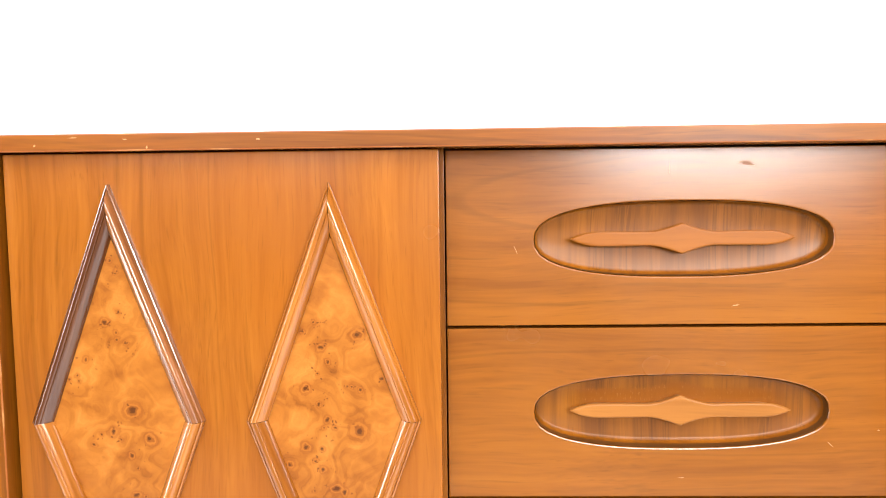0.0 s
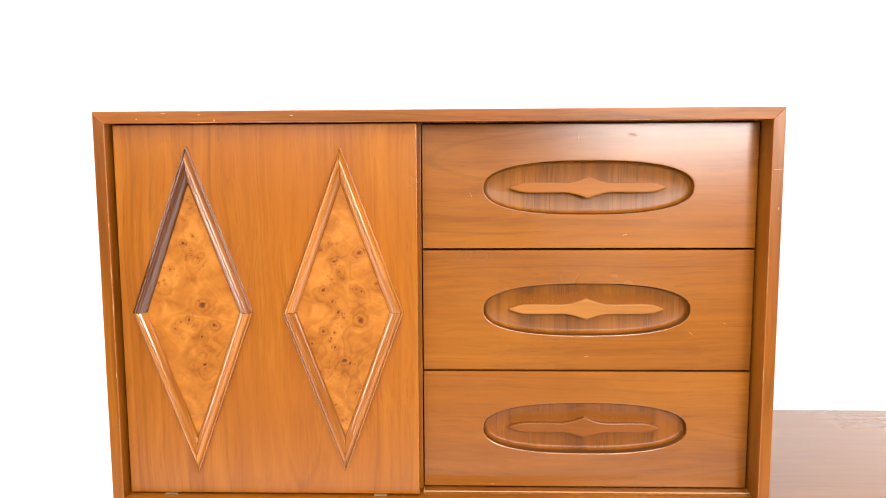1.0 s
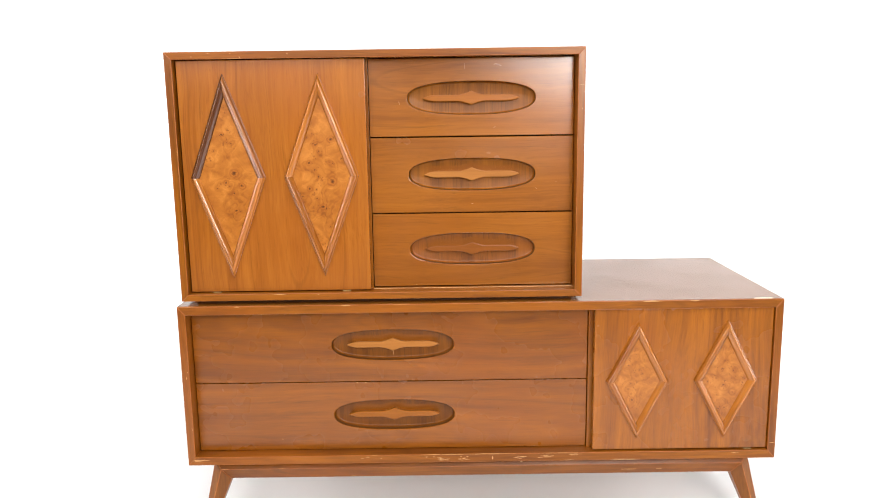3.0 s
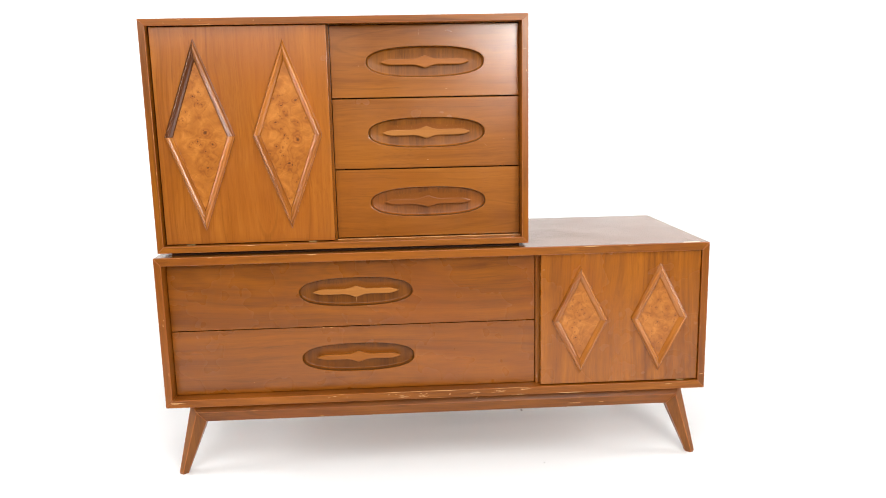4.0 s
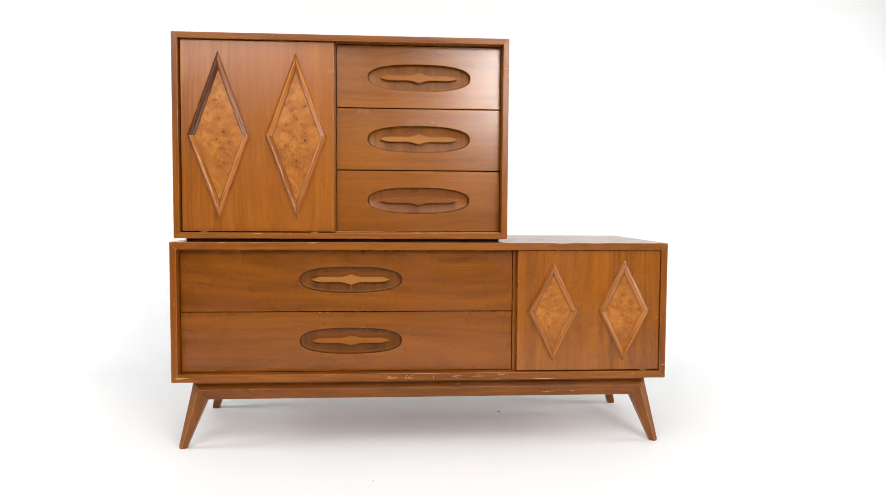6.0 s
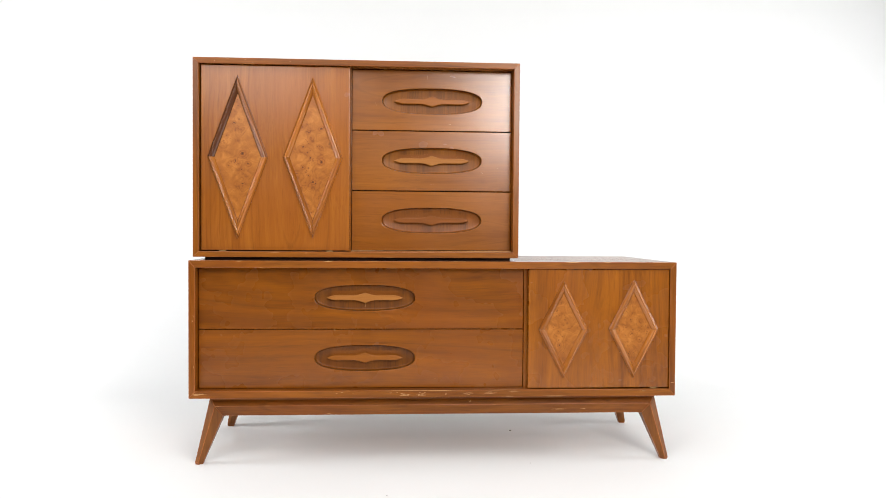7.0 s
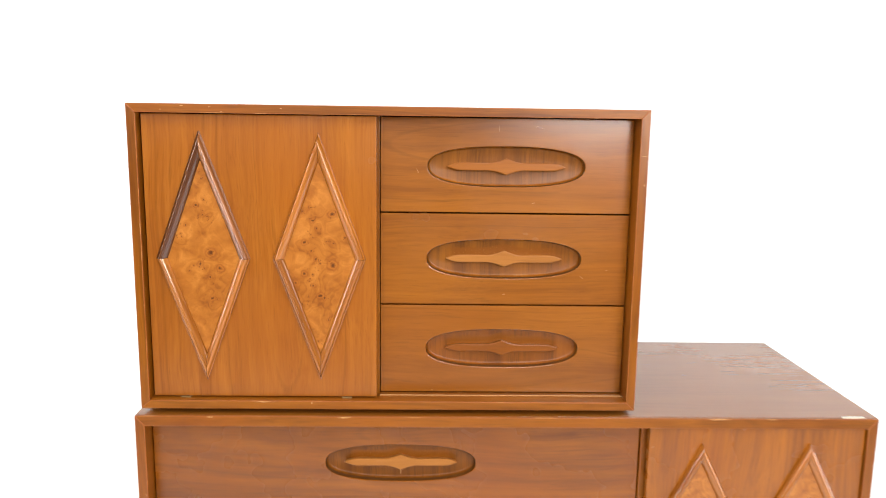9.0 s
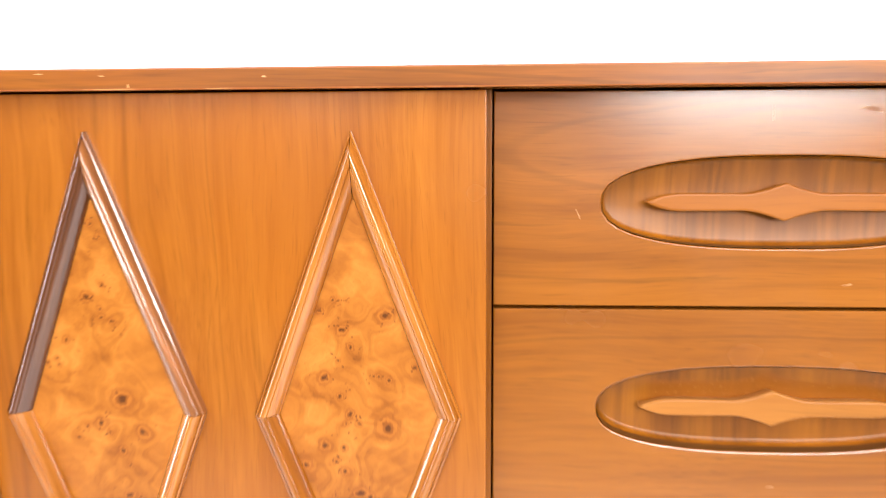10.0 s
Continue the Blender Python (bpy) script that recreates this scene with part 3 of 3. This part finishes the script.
def apron(along_x, far):
    """A rail with a ridge along its face, mitred to the legs at both ends."""
    rings = []
    length = W if along_x else BASE
    section = [(0.2055, 0.036, 0.049), (0.179, 0.021, 0.066), (0.1450, 0.040, 0.087), (0.1450, 0.060, 0.087), (0.2055, 0.060, 0.049)]
    for end in (0, 1):
        ring = []
        for z, deep, start in section:
            start = start if along_x else start - 0.01
            u = start + 0.0003 if end == 0 else length - start - 0.0003
            ring.append((u, BASE + 0.008 - deep if far else deep + SET_BACK, z) if along_x else (W - deep - 0.022 if far else deep + 0.022, u, z))
        rings.append(ring)
    return soften(solid(rings), 0.0011, 15, 2, 1)


part("apron", apron(True, False), case_x, dresser, "ridged front rail, scuffed", second=edge_wood)
part("apron", apron(True, True), case_x, dresser, second=edge_wood)
part("base_frame", box(0.056, W - 0.056, 0.045, BASE - 0.045, 0.198, LZ0 + 0.0005, 0), case_x, dresser)
# the dresser stands a finger's width proud of the chest
AHEAD = 0.014
dresser.location.y -= AHEAD
dresser.scale.x = 0.9945


# ---- wear: small bare patches where the lacquer is knocked off ----
chance = random.Random(5)


def scuff(parent, x, z, wide, high, y, turn=0.0):
    """A thin ragged flake of pale bare wood lying on a face at y."""
    count = 17
    ring = []
    for i in range(count):
        a = 2 * math.pi * i / count
        k = chance.uniform(0.35, 1.0)
        u, v = wide / 2 * math.cos(a) * k, high / 2 * math.sin(a) * k
        ring.append((x + u * math.cos(turn) - v * math.sin(turn), z + u * math.sin(turn) + v * math.cos(turn)))
    part("scuff", prism(ring, y - 0.0003, y + 0.0004, 0), bare_wood, parent, "pale bare-wood scuff")


for x, z, wide, high in ((0.79, 0.222, 0.004, 0.011), (0.465, 0.229, 0.014, 0.002), (0.450, 0.226, 0.012, 0.0015), (0.500, 0.226, 0.006, 0.002), (0.618, 0.2275, 0.010, 0.002),
                         (0.637, 0.2275, 0.010, 0.002), (0.708, 0.2275, 0.006, 0.0025), (0.724, 0.2275, 0.007, 0.002), (0.03, 0.2265, 0.050, 0.004), (0.020, 0.2235, 0.030, 0.002),
                         (0.99, 0.214, 0.030, 0.002), (1.135, 0.2138, 0.100, 0.0028), (1.42, 0.228, 0.030, 0.003), (0.15, 0.6345, 0.020, 0.003), (0.42, 0.6345, 0.040, 0.003),
                         (1.19, 0.634, 0.060, 0.0035), (1.30, 0.6345, 0.030, 0.003), (0.009, 0.450, 0.003, 0.010), (0.012, 0.465, 0.002, 0.006), (0.013, 0.31, 0.0015, 0.014),
                         (1.515, 0.2545, 0.016, 0.0022), (0.66, 0.2338, 0.16, 0.0018), (0.78, 0.2338, 0.17, 0.0022), (0.96, 0.2338, 0.14, 0.0014)):
    scuff(dresser, x, z, wide, high, 0.0)
# rubbed patches: bundles of thin strokes along the grain
for x, z, wide, high, strokes in ((0.664, 0.2215, 0.046, 0.008, 9), (0.715, 0.2205, 0.034, 0.007, 6), (0.862, 0.2230, 0.040, 0.006, 8), (0.925, 0.2255, 0.070, 0.006, 7), (1.00, 0.2290, 0.050, 0.004, 4)):
    for _ in range(strokes):
        scuff(dresser, x + chance.uniform(-0.3, 0.3) * wide, z + chance.uniform(-0.5, 0.5) * high, chance.uniform(0.25, 0.55) * wide, chance.uniform(0.0010, 0.0022), 0.0, chance.uniform(-0.12, 0.12))
for x, z, wide, high, turn in ((0.87, 0.188, 0.016, 0.006, 0.8), (1.16, 0.160, 0.050, 0.003, 0.0), (1.24, 0.161, 0.020, 0.003, 0.0), (0.42, 0.150, 0.012, 0.003, 0.0)):
    scuff(dresser, x, z, wide, high, 0.021 + SET_BACK + abs(z - 0.179) * 0.55, turn)
for x, z, wide, high in ((0.077, 1.2440, 0.003, 0.003), (0.117, 1.2515, 0.010, 0.0015), (0.170, 1.2495, 0.006, 0.0015), (0.192, 1.2410, 0.002, 0.004), (0.305, 1.2480, 0.006, 0.0025),
                         (1.0075, 1.1665, 0.015, 0.0012), (0.0275, 1.02, 0.0012, 0.010), (0.0275, 0.86, 0.0012, 0.012), (1.010, 1.11, 0.002, 0.006), 
                         (0.26, 0.6620, 0.05, 0.002), (0.355, 0.6600, 0.005, 0.004)):
    scuff(chest, x, z, wide, high, 0.0)
for x, z, wide, high, turn in ((0.728, 1.2160, 0.016, 0.0010, 1.6), (0.800, 1.0680, 0.010, 0.0014, 0.2), (0.566, 1.1300, 0.014, 0.0008, 2.0), (0.745, 0.8790, 0.008, 0.0012, 0.1),
                               (0.955, 0.9310, 0.005, 0.0012, 0.0), (0.905, 0.9150, 0.012, 0.0010, 2.4), (0.60, 0.672, 0.005, 0.002, 0.0)):
    scuff(chest, x, z, wide, high, UF, turn)
for x, z, wide, high, turn in ((0.440, 0.4185, 0.008, 0.0030, 0.0), (0.462, 0.4185, 0.010, 0.0015, 0.0), (0.237, 0.2650, 0.005, 0.0020, 0.0), (0.757, 0.2640, 0.005, 0.002, 0.0)):
    scuff(dresser, x, z, wide, high, LF, turn)
scuff(dresser, 0.5345, 0.4935, 0.0022, 0.022, LF + 0.0183)

dent_wood = plain("bruised_wood", (0.27, 0.09, 0.014), 0.5, 0.0, 0.4, 400.0)
ring = [(0.810 + 0.008 * math.cos(a) * k, 1.2190 + 0.0026 * math.sin(a) * k) for a, k in [(2 * math.pi * i / 15, chance.uniform(0.4, 1.0)) for i in range(15)]]
part("dent", prism(ring, UF - 0.0002, UF + 0.0004, 0), dent_wood, chest, "small brown bruise in the drawer front")
scuff(chest, 0.803, 1.2205, 0.010, 0.0012, UF - 0.0001, 0.3)
scuff(chest, 0.815, 1.2165, 0.009, 0.0010, UF - 0.0001, -0.2)

# ---- paper strip and specks ----
strip = prism([(1.449, 0.005), (1.470, 0.004), (1.499, 0.0065), (1.497, 0.0145), (1.468, 0.0155), (1.452, 0.012)], 0, -0.0008, 0)
bmesh.ops.transform(strip, matrix=Matrix(((1, 0, 0, 0), (0, 0, 1, 0), (0, -1, 0, LZ1), (0, 0, 0, 1))), verts=strip.verts)
bmesh.ops.translate(strip, vec=(-0.004, -AHEAD, 0.0), verts=strip.verts)
tag = part("paper_strip", strip, paper, None)
tagged(tag, "small torn strip of cream paper on the dresser top", "paper")
for x, y, size in ((1.054, 0.38, 0.008), (1.06, -0.01, 0.003), (0.61, -0.285, 0.003)):
    bm = bmesh.new()
    bmesh.ops.create_icosphere(bm, subdivisions=2, radius=size / 2)
    for v in bm.verts:
        v.co = Vector((v.co.x * chance.uniform(0.7, 1.2), v.co.y * chance.uniform(0.5, 0.9), v.co.z * 0.45 + size * 0.2))
    bmesh.ops.translate(bm, vec=(x, y, -min(v.co.z for v in bm.verts)), verts=bm.verts)
    tagged(part("debris_speck", bm, grit, None), "tiny dark crumb lying on the white floor", "debris", "crumbs on the floor")
